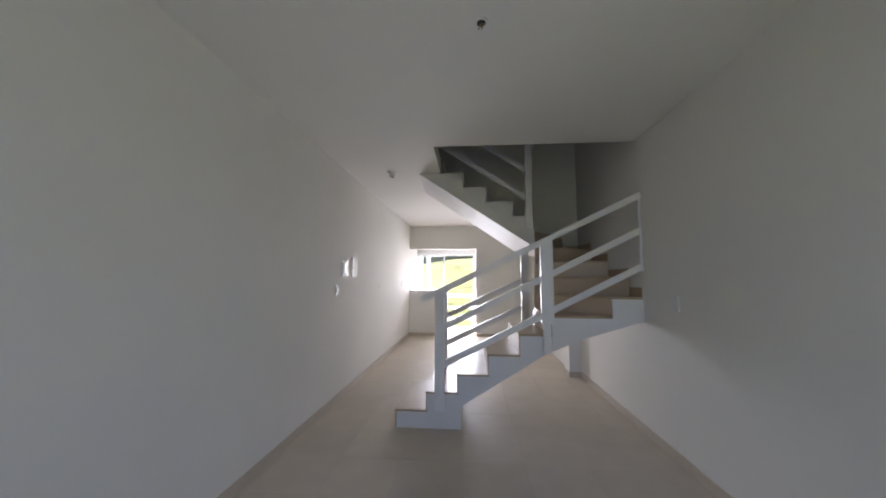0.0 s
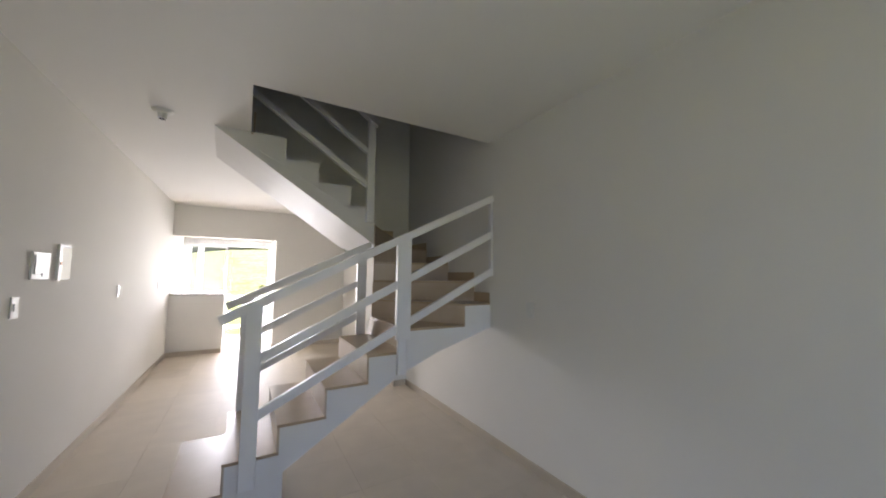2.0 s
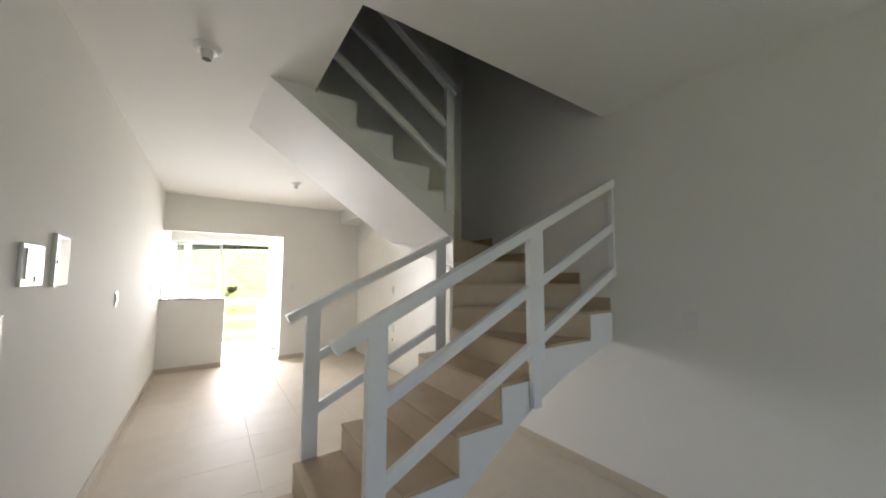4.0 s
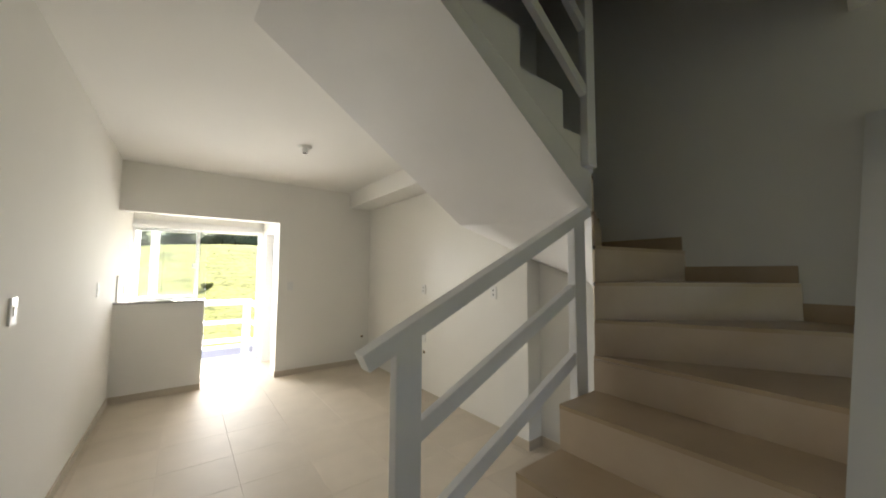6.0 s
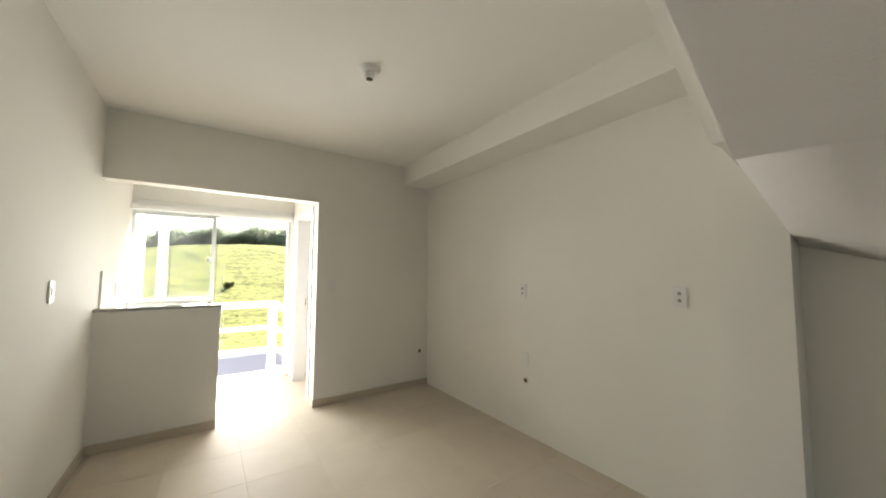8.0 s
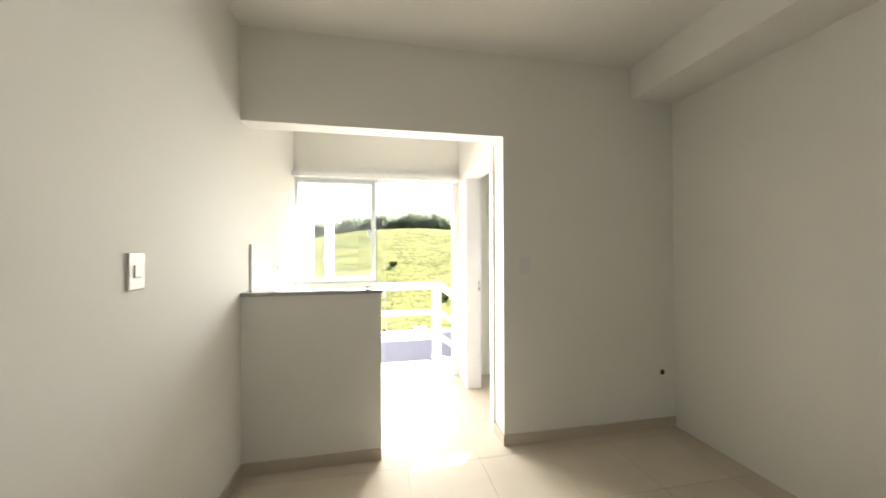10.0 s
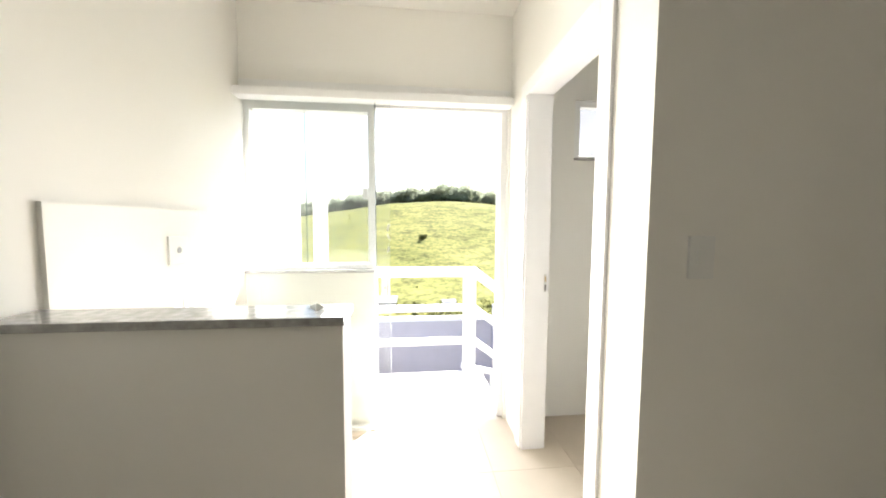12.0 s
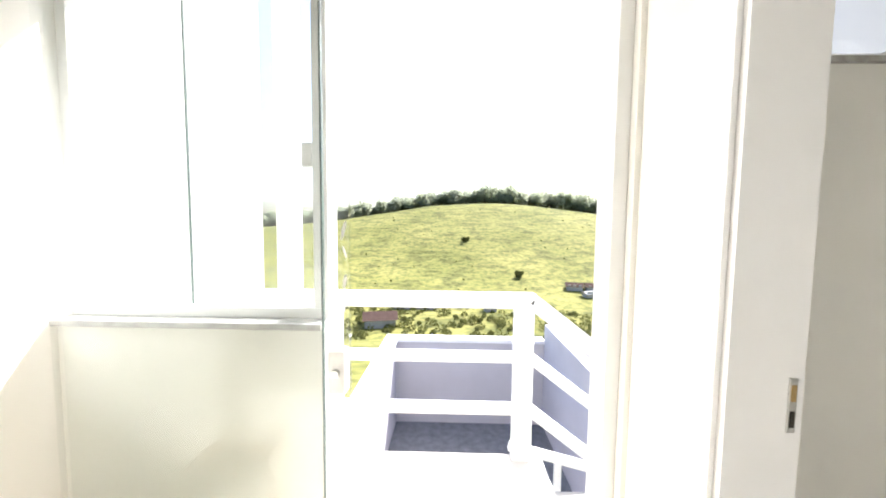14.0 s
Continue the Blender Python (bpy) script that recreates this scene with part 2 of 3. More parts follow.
def extrude_y(bm, outline, y0, y1):
    a = [bm.verts.new((x, y0, z)) for x, z in outline]
    b = [bm.verts.new((x, y1, z)) for x, z in outline]
    bm.faces.new(a)
    bm.faces.new(b[::-1])
    for i in range(len(a)):
        j = (i + 1) % len(a)
        bm.faces.new((a[j], a[i], b[i], b[j]))


T = 0.018  # tile thickness
bm = bmesh.new()
low = [(LOWX[0], 0.0)]
for k in range(6):
    x1 = LOWX[k + 1] if k < 5 else 2.18
    if k < 5:
        low += [(LOWX[k], RISE[k] - T), (x1, RISE[k] - T)]
low += [(2.18, 0.695), (2.10, 0.65), (1.372, 0.195), (1.372, 0.0)]
extrude_y(bm, low, SY0, SY1)
part("lower_flight", bm, STAIRW, stair, "white painted concrete flight")
bm = bmesh.new()
up = [(UPX[0], 1.70), (UPX[0], RISE[11] - T)]
for k in range(4):
    up += [(UPX[k + 1], RISE[11 + k] - T), (UPX[k + 1], RISE[min(12 + k, 14)] - T if k < 3 else H)]
up += [(0.84, H)]
a = [bm.verts.new((x, UY1, z)) for x, z in up]
b = [bm.verts.new((x, SY2, z)) for x, z in ([(2.10, 1.718), (UPX[0], RISE[11] - T)] + up[2:-1] + [(0.80, H)])]
bm.faces.new(a)
bm.faces.new(b[::-1])
for i in range(len(a)):
    j = (i + 1) % len(a)
    bm.faces.new((a[j], a[i], b[i], b[j]))
part("upper_flight", bm, STAIRW, stair, "white painted concrete flight")
bm = bmesh.new()
edge = [(UPX[0] + 0.013, 1.90), (UPX[0] + 0.013, RISE[11])]
for k in range(3):
    edge += [(UPX[k + 1] + 0.013, RISE[11 + k]), (UPX[k + 1] + 0.013, RISE[12 + k])]
edge += [(HX + 0.013, RISE[14]), (HX + 0.013, RISE[14] - 0.12), (UPX[0] - 0.02, 1.90)]
extrude_y(bm, edge, UY1 - 0.002, UY1 + 0.0045)
part("stringer_face", bm, STAIRW, stair)
for k in range(6):
    z = RISE[5 + k] - T
    rim = [RIM[k]] + ([CORNER[k]] if k in CORNER else []) + [RIM[k + 1]]
    top = [(*N, z)] + [(x, y, z) for x, y in rim]
    bm = bmesh.new()
    prism(bm, top, [(x, y, RISE[5 + k] - 0.10) for x, y, _ in top])
    part("winder", bm, STAIRW, stair)

# curved underside of the winders
PERIMETER = [(2.10, SY0 + 0.004, 0.655), (2.45, SY0 + 0.004, 0.80), (2.71, SY0 + 0.004, 0.88), (W, SY0 + 0.004, 0.96), (W, 5.3, 1.09), (W, 5.72, 1.20), (W, 6.2, 1.34),
             (W, SY2 - 0.004, 1.475), (2.75, SY2 - 0.004, 1.535), (2.42, SY2 - 0.004, 1.63), (2.10, SY2 - 0.004, 1.718)]
bm = bmesh.new()
grid = []
steps = 6
for k in range(len(PERIMETER) - 1):
    for q in range(steps + (k == len(PERIMETER) - 2)):
        f = q / steps
        x, y, z = (a + (b - a) * f for a, b in zip(PERIMETER[k], PERIMETER[k + 1]))
        g = (k + f) / (len(PERIMETER) - 1)
        zi = 0.66 + 1.04 * (g * g * (3 - 2 * g))
        grid.append([(N[0] + (x - N[0]) * r, N[1] + (y - N[1]) * r, zi + (z - zi) * r) for r in (0.0, 0.1, 0.25, 0.5, 0.75, 1.0)])
low_v = [[bm.verts.new(p) for p in row] for row in grid]
top_v = [[bm.verts.new((x, y, z + 0.06)) for x, y, z in row] for row in grid]
for a, b, c, d in zip(low_v, low_v[1:], top_v, top_v[1:]):
    for r in range(5):
        bm.faces.new((a[r], a[r + 1], b[r + 1], b[r])).smooth = True
        bm.faces.new((c[r], d[r], d[r + 1], c[r + 1]))
    bm.faces.new((a[5], c[5], d[5], b[5]))
for a, c in ((low_v[0], top_v[0]), (low_v[-1], top_v[-1])):
    for r in range(5):
        bm.faces.new((a[r], a[r + 1], c[r + 1], c[r]))
fascia = bmesh.new()
extrude_y(fascia, [(2.183, 0.70), (2.45, 0.803), (2.71, 0.883), (W - 0.001, 0.963), (W - 0.001, RISE[6] - T - 0.003), (2.71, RISE[6] - T - 0.003), (2.71, RISE[5] - T - 0.003), (2.183, RISE[5] - T - 0.003)], SY0 + 0.001, SY0 + 0.05)
part("fascia", fascia, STAIRW, stair)
part("soffit", bm, STAIRW, stair, "smooth curved white underside")


def slab(outline, z0, z1):
    m = bmesh.new()
    prism(m, [(x, y, z1) for x, y in outline], [(x, y, z0) for x, y in outline])
    soften(m, 0.002, 1)
    return m


def riser(p, q, z0, z1, t=0.012):
    p, q = Vector((*p, 0)), Vector((*q, 0))
    d = (q - p).normalized()
    off = Vector((d.y, -d.x, 0)) * t
    return slab([p.xy, q.xy, (q + off).xy, (p + off).xy], z0, z1)


E_ = 0.006
for k in range(5):
    part("tread", slab([(LOWX[k] - 0.014, SY0 + E_), (LOWX[k + 1], SY0 + E_), (LOWX[k + 1], SY1 - E_), (LOWX[k] - 0.014, SY1 - E_)], RISE[k] - T, RISE[k]), TREAD, stair)
for k in range(6):
    z0 = RISE[k - 1] if k else 0.002
    part("riser", riser((LOWX[k], SY1 - E_), (LOWX[k], SY0 + E_), z0, RISE[k] - T), RISER, stair)
for k in range(6):
    rim = [RIM[k]] + ([CORNER[k]] if k in CORNER else []) + [RIM[k + 1]]
    pts = [Vector((*N, 0))] + [Vector((x, y, 0)) for x, y in rim]
    mid = sum(pts, Vector()) / len(pts)
    lead = (pts[1] - pts[0]).normalized()
    out = Vector((lead.y, -lead.x, 0))
    out = out if (mid - pts[0]).dot(out) < 0 else -out
    inset = [(p + (mid - p).normalized() * 0.004) for p in pts]
    inset[0], inset[1] = inset[0] + out * 0.016, inset[1] + out * 0.016
    part("tread", slab([p.xy for p in inset], RISE[5 + k] - T, RISE[5 + k]), TREAD, stair)
    if k:
        part("riser", riser(N, RIM[k], RISE[4 + k], RISE[5 + k] - T), RISER, stair)
for k in range(4):
    part("tread", slab([(UPX[k + 1], UY1 + E_), (UPX[k] + 0.014, UY1 + E_), (UPX[k] + 0.014, SY2 - E_), (UPX[k + 1], SY2 - E_)], RISE[11 + k] - T, RISE[11 + k]), TREAD, stair)
    part("riser", riser((UPX[k], UY1 + E_), (UPX[k], SY2 - E_), RISE[10 + k], RISE[11 + k] - T), RISER, stair)
part("riser", riser((HX + 0.014, UY1 + E_), (HX + 0.014, SY2 - E_), RISE[14], UP), RISER, stair)

# stepped skirting along the stair walls
def skirt(p, q, inward, z0, z1):
    p, q, n = Vector((*p, 0)), Vector((*q, 0)), Vector((*inward, 0)) * 0.01
    part("skirting", slab([p.xy, q.xy, (q + n).xy, (p + n).xy], z0, z1), TREAD, stair)


for k, runs in {6: [((W, SY0 + 0.01), (W, 5.10), (-1, 0))], 7: [((W, 5.10), (W, 5.58), (-1, 0))], 8: [((W, 5.58), (W, 6.09), (-1, 0))],
                9: [((W, 6.09), (W, SY2 - 0.01), (-1, 0)), ((W - 0.01, SY2), (2.75, SY2), (0, -1))],
                10: [((2.75, SY2), (2.20, SY2), (0, -1))]}.items():
    for p, q, n in runs:
        skirt(p, q, n, RISE[k], RISE[k] + 0.085)


# ---- stair railings ----
def railing(name, y, posts, rails, label):
    r = empty(name, (1.6, y, 0.5), label, "railing")
    for x0, x1, y0, y1, z0, z1 in posts:
        boxes("post", WHITE, [(x0, x1, y0, y1, z0, z1)], r, bevel=0.004)
    for n, a, b, w, d in rails:
        bm = bmesh.new()
        bar(bm, a, b, w, d)
        soften(bm, 0.02 if n == "handrail" else 0.005, 4 if n == "handrail" else 2)
        part(n, bm, WHITE, r)
    return r


FY = SY0 - 0.022
railing("stair_railing", FY,
        [(1.135, 1.222, FY - 0.02, FY + 0.02, 0.16, 1.212), (2.085, 2.195, FY - 0.02, FY + 0.02, 0.93, 1.675), (2.10, 2.165, FY - 0.018, FY + 0.018, 0.68, 0.93), (2.945, 2.967, FY - 0.02, FY + 0.02, 1.40, 2.09)],
        [("handrail", (1.003, FY, 1.128), (2.968, FY, 2.080), 0.056, 0.054),
         ("rail", (1.20, FY, 0.885), (2.968, FY, 1.765), 0.03, 0.055),
         ("rail", (1.20, FY, 0.56), (2.968, FY, 1.445), 0.03, 0.055)],
        "white painted metal stair railing with three sloping bars")
RY = SY1 + 0.024
railing("stair_railing", RY,
        [(1.10, 1.19, RY - 0.02, RY + 0.02, 0.16, 1.198), (2.045, 2.135, RY - 0.02, RY + 0.02, 0.70, 1.66)],
        [("handrail", (1.0, RY, 1.140), (2.17, RY, 1.700), 0.056, 0.054),
         ("rail", (1.18, RY, 0.90), (2.05, RY, 1.315), 0.03, 0.055),
         ("rail", (1.18, RY, 0.59), (2.05, RY, 1.005), 0.03, 0.055)],
        "white painted metal railing on the kitchen side")
UY = UY1 - 0.022
railing("stair_railing", UY,
        [(2.105, 2.18, UY - 0.02, UY + 0.02, 1.91, 2.93)],
        [("handrail", (2.21, UY, 2.91), (0.9, UY, 2.91 + 1.31 * 0.67), 0.07, 0.06),
         ("rail", (2.11, UY, 2.61), (0.9, UY, 2.61 + 1.21 * 0.67), 0.03, 0.05),
         ("rail", (2.11, UY, 2.275), (0.9, UY, 2.275 + 1.21 * 0.667), 0.03, 0.05)],
        "white painted metal railing of the upper flight")

# ---- window and balcony door ----
win = tagged(empty("window_1", (0.4, BACK, 0.99)), "white aluminium sliding window with clear panes", "window", kind="structure")
WY = 11.17
boxes("window_frame", ALU, [(0.0, 0.757, WY - 0.04, WY + 0.04, 1.958, 2.05)], win, "white aluminium head rail", bevel=0.002)
boxes("window_frame", ALU, [(0.0, 0.757, WY - 0.04, WY + 0.04, 1.003, 1.033)], win, bevel=0.002)
for x0, x1 in ((0.0, 0.03), (0.715, 0.757)):
    boxes("window_frame", ALU, [(x0, x1, WY - 0.04, WY + 0.04, 1.033, 1.958)], win, bevel=0.002)
boxes("window_sill", GRANITE, [(0.0, 0.757, BACK - 0.02, BACKO + 0.02, 0.985, 1.003)], win, "thin grey granite sill", bevel=0.002)
for x0, x1, yy in ((0.03, 0.335, WY - 0.008), (0.245, 0.715, WY + 0.012)):
    p = boxes("pane", GLASS, [(x0, x1, yy - 0.003, yy + 0.003, 1.033, 1.958)], win)
    p.visible_shadow = False
boxes("pane_edge", GLASS_EDGE, [(0.335, 0.339, WY - 0.012, WY - 0.004, 1.033, 1.958)], win, "dark green glass edge")
boxes("latch", PLASTIC, [(0.678, 0.712, WY - 0.034, WY - 0.0, 1.435, 1.505)], win, "pale rounded plastic latch", bevel=0.009)

door = tagged(empty("balcony_door", (0.8, BACK, 0)), "open sliding clear glass balcony door", "door")
boxes("frame", ALU, [(0.757, 1.585, WY - 0.05, WY + 0.05, 1.985, 2.05), (1.545, 1.585, WY - 0.05, WY + 0.05, 0.0, 1.985)], door, "white aluminium frame", bevel=0.003)
boxes("top_track", ALU, [(0.0, 1.585, BACK - 0.095, BACK - 0.002, 1.99, 2.035)], door, "white aluminium top track", bevel=0.003)
boxes("track_cover", ALU, [(0.0, 1.588, BACK - 0.010, BACK - 0.002, 2.037, 2.105)], door, "flat white cover strip over the track", bevel=0.004)
p = boxes("panel", GLASS, [(0.02, 0.765, 11.056, 11.064, 0.02, 1.99)], door, "clear tempered glass panel")
p.visible_shadow = False
boxes("panel_edge", GLASS_EDGE, [(0.765, 0.770, 11.054, 11.066, 0.02, 1.99)], door, "dark green glass edge")
boxes("bottom_rail", ALU, [(0.02, 0.772, 11.045, 11.075, 0.0, 0.022)], door)
p = boxes("panel", GLASS, [(0.12, 0.855, 11.000, 11.008, 0.02, 1.99)], door, "clear tempered glass panel")
p.visible_shadow = False
boxes("panel_edge", GLASS, [(0.855, 0.858, 10.999, 11.009, 0.02, 1.99)], door)
for x0, x1, z0, z1, tilt in ((0.838, 0.847, 1.235, 1.285, 14), (0.842, 0.848, 1.19, 1.222, -18), (0.840, 0.850, 1.115, 1.15, 8)):
    bm = bmesh.new()
    cyl(bm, (z1 - z0) / 2, (z1 - z0) / 2.4, 0.0012, Matrix.Translation(((x0 + x1) / 2, 10.999, (z0 + z1) / 2)) @ pose(0, 0, 0, 90, tilt, 0) @ Matrix.Diagonal(((x1 - x0) / (z1 - z0), 1, 1, 1)), 9)
    part("paint_smear", bm, PLASTIC, door, "dried white paint smear on the glass")
lock = boxes("lock", ALU, [(0.802, 0.850, 10.982, 11.026, 0.85, 0.965)], door, "white enamelled glass-door lock", bevel=0.012)
bm = bmesh.new()
cyl(bm, 0.011, 0.010, 0.012, pose(0.826, 10.978, 0.908, 90, 0, 0), 16)
part("keyhole", bm, STEEL, lock, "steel key cylinder")

# ---- balcony ----
structure("balcony_floor", BALCONY, [(-0.15, 1.70, BACKO, 12.30, -0.35, -0.20), (0.757, 1.585, BACK, BACKO + 0.25, -0.20, -0.005)], "pale tiled balcony floor with a step", "floor")
structure("wall_balcony", WALL, [(-0.15, 0.0, BACKO, 12.15, -0.3, UP)], "white side wall of the balcony", "wall")
structure("balcony_column", WHITE, [(0.14, 0.24, 12.04, 12.14, -0.20, UP)], "slender white balcony column", "column")
br = empty("balcony_railing", (1.0, 12.27, -0.20), "white painted metal balcony railing with three bars", "railing")
for x0, x1 in ((1.505, 1.625), (-0.12, -0.04)):
    boxes("post", WHITE, [(x0, x1, 12.235, 12.295, -0.20, 0.80)], br, bevel=0.004)
for z, h in ((0.772, 0.095), (0.43, 0.062), (0.095, 0.065)):
    boxes("rail", WHITE, [(-0.12, 1.625, 12.240, 12.290, z, z + h)], br, bevel=0.004)

# railing that goes on down the outside steps
sr = empty("outside_stair_railing", (2.1, 12.27, -0.6), "white sloping metal railing beside the outside steps", "railing")
for z, h in ((0.82, 0.095), (0.46, 0.062), (0.127, 0.065)):
    bm = bmesh.new()
    bar(bm, (1.61, 12.265, z), (2.72, 12.265, z - 1.11 * 0.76), 0.05, h)
    soften(bm, 0.004)
    part("rail", bm, WHITE, sr)
bm = bmesh.new()
bar(bm, (1.50, 12.315, -0.15), (2.72, 12.315, -0.46), 0.04, 0.05)
soften(bm, 0.004)
part("kick_rail", bm, WHITE, sr)
boxes("post", WHITE, [(2.66, 2.74, 12.235, 12.295, -2.2, 0.02)], sr, bevel=0.004)
boxes("post", WHITE, [(1.80, 1.84, 12.295, 12.335, -2.2, -0.25)], sr, bevel=0.003)
structure("outside_steps", CONCRETE, [(1.70 + 0.26 * k, 1.96 + 0.26 * k, BACKO, 12.22, -2.2, -0.38 - 0.19 * k) for k in range(4)], "pale concrete steps going down from the balcony", "steps")

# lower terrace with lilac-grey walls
structure("terrace", GRAVEL, [(-0.2, 6.0, 12.31, 16.2, -2.4, -2.2)], "dark grey concrete terrace below the balcony, shade in its colour", "floor")
structure("wall_terrace_far", GREYWALL, [(0.02, 6.0, 16.0, 16.15, -2.2, -0.74)], "lilac-grey rendered far terrace wall", "wall")
structure("wall_terrace_left", GREYWALL, [(0.02, 0.17, 12.4, 16.0, -2.2, -0.74)], "lilac-grey rendered low terrace wall", "wall")
structure("wall_terrace_right", GREYWALL, [(2.75, 2.9, 12.4, 16.0, -2.2, -0.40)], "lilac-grey rendered terrace wall by the steps", "wall")
structure("trim_terrace_far", WHITE, [(-0.02, 2.75, 15.97, 16.18, -0.74, -0.68)], "white coping on the terrace wall", "coping")
structure("trim_terrace_left", WHITE, [(-0.02, 0.2, 12.4, 15.97, -0.74, -0.68)], "white coping on the terrace wall", "coping")

# ---- bathroom ----
d1 = tagged(empty("door_1", (1.66, 10.4, 0)), "white painted door frame of the bathroom", "door frame", kind="structure")
boxes("jamb", WHITE, [(1.60, 1.735, 10.065, 10.10, 0, 1.975)], d1)
boxes("jamb", WHITE, [(1.60, 1.735, 10.775, 10.81, 0, 1.975)], d1)
boxes("head", WHITE, [(1.60, 1.735, 10.065, 10.81, 1.975, 2.0)], d1)
boxes("casing", WHITE, [(1.588, 1.60, 10.01, 10.085, 0, 2.04), (1.588, 1.60, 10.79, 10.865, 0, 2.04), (1.588, 1.60, 10.085, 10.79, 1.97, 2.04)], d1, bevel=0.003)
sp = boxes("strike_plate", STEEL, [(1.708, 1.722, 10.772, 10.7755, 0.91, 1.01)], d1, "steel strike plate", bevel=0.001)
boxes("slot", DARKHOLE, [(1.711, 1.719, 10.7705, 10.772, 0.92, 0.95)], sp, "dark slot")
boxes("latch_mouth", BRASS, [(1.711, 1.719, 10.7705, 10.772, 0.968, 0.998)], sp, "worn brass latch mouth")



# ---- wall fittings ----
def plate(name, m, w, h, label, category, kind="switch"):
    """A wall plate lying in the local xz plane, facing -y."""
    t = empty(name, (0, 0, 0), label, category)
    bm = bmesh.new()
    box(bm, -w / 2, w / 2, -0.009, 0, -h / 2, h / 2)
    soften(bm, 0.003)
    part("cover", bm, PLASTIC, t)
    if kind == "switch":
        boxes("rocker", PLASTIC, [(-w * 0.22, w * 0.22, -0.013, -0.008, -h * 0.17, h * 0.17)], t, bevel=0.002)
    elif kind == "outlet":
        for dz in (-0.02, 0.02):
            bm = bmesh.new()
            cyl(bm, 0.010, 0.010, 0.003, Matrix.Translation((0, -0.0095, dz)) @ pose(0, 0, 0, 90), 14)
            part("socket", bm, RUBBER, t)
    elif kind == "single":
        bm = bmesh.new()
        cyl(bm, 0.013, 0.013, 0.003, Matrix.Translation((0, -0.0095, 0)) @ pose(0, 0, 0, 90), 16)
        part("socket", bm, RUBBER, t)
    t.matrix_basis = m
    return t


LEFT, RIGHT, END = 90, -90, 0   # turns so that the plate faces into the room
for y, z in ((5.35, 1.20), (7.14, 1.215), (8.955, 1.226)):
    plate("light_switch", pose(0.0, y, z, 0, 0, LEFT), 0.075, 0.12, "white plastic light switch on the off-white wall", "switch")
plate("light_switch", pose(W, 4.373, 1.15, 0, 0, RIGHT), 0.075, 0.115, "white plastic light switch beside the stairs", "switch")
plate("light_switch", pose(1.752, FAR, 1.194, 0, 0, END), 0.075, 0.118, "white plastic light switch beside the opening", "switch")
plate("wall_outlet", pose(KW, 8.28, 1.185, 0, 0, RIGHT), 0.075, 0.115, "white plastic outlet on the tiled wall", "outlet", "outlet")
plate("wall_outlet", pose(KW, 7.10, 1.207, 0, 0, RIGHT), 0.075, 0.115, "white plastic outlet on the tiled wall", "outlet", "outlet")
plate("blank_plate", pose(KW, 8.265, 0.615, 0, 0, RIGHT), 0.07, 0.11, "white blank cover plate above a pipe stub", "cover plate", "blank")
plate("wall_outlet", pose(0.014, 10.475, 1.17, 0, 0, LEFT), 0.115, 0.115, "white plastic outlet on the splashback", "outlet", "single")


def pipe_stub(m, label):
    t = empty("pipe_stub", (0, 0, 0), label, "pipe stub")
    bm = bmesh.new()
    bmesh.ops.create_circle(bm, cap_ends=False, radius=0.021, segments=18)
    rim = bm.edges[:]
    out = bmesh.ops.extrude_edge_only(bm, edges=rim)["geom"]
    vs = [v for v in out if isinstance(v, bmesh.types.BMVert)]
    for v in vs:
        v.co.x *= 0.72
        v.co.y *= 0.72
        v.co.z += 0.006
    inner = [e for e in bm.edges if all(v in vs for v in e.verts)]
    out = bmesh.ops.extrude_edge_only(bm, edges=inner)["geom"]
    for v in [v for v in out if isinstance(v, bmesh.types.BMVert)]:
        v.co.z -= 0.004
    part("collar", bm, BRASS, t, "brown pipe collar")
    bm = bmesh.new()
    cyl(bm, 0.0155, 0.0155, 0.002, Matrix.Translation((0, 0, 0.0025)), 18)
    part("plug", bm, DARKHOLE, t, "dark open pipe end")
    t.matrix_basis = m


pipe_stub(pose(KW - 0.001, 8.262, 0.44, 0, -90, 0), "open brown pipe stub in the tiled wall")
pipe_stub(pose(2.815, FAR - 0.001, 0.40, 90, 0, 0), "open dark pipe stub low in the end wall")

# distribution box and open intercom box
t = empty("distribution_box", (0, 5.58, 1.44), "white plastic distribution box with a flap", "electrical box")
boxes("casing", PLASTIC, [(0.0, 0.012, 5.475, 5.685, 1.355, 1.525)], t, bevel=0.004)
boxes("flap", PLASTIC, [(0.012, 0.017, 5.50, 5.66, 1.385, 1.505)], t, bevel=0.002)
boxes("latch", RUBBER, [(0.017, 0.020, 5.574, 5.586, 1.372, 1.395)], t, "small grey latch")
CREAM = material("cream_board", (0.74, 0.70, 0.52), 0.5, vary=0.06, scale=10)
t = empty("meter_box", (0, 5.89, 1.47), "white wall box with a cream door panel", "electrical box")
boxes("frame", PLASTIC, [(0, 0.016, 5.795, 5.835, 1.345, 1.592)], t, bevel=0.003)
boxes("frame", PLASTIC, [(0, 0.012, 5.84, 5.985, 1.575, 1.592)], t, bevel=0.003)
panel = boxes("panel", CREAM, [(0.0, 0.014, 5.84, 5.985, 1.348, 1.574)], t, "cream door panel", bevel=0.002)
boxes("seam", DARKHOLE, [(0.0, 0.004, 5.835, 5.84, 1.348, 1.59)], t, "dark seam beside the door")
bm = bmesh.new()
cyl(bm, 0.012, 0.012, 0.004, pose(0.018, 5.822, 1.462, 0, 90, 0), 14)
part("lock", bm, BRASS, t, "brown lock")


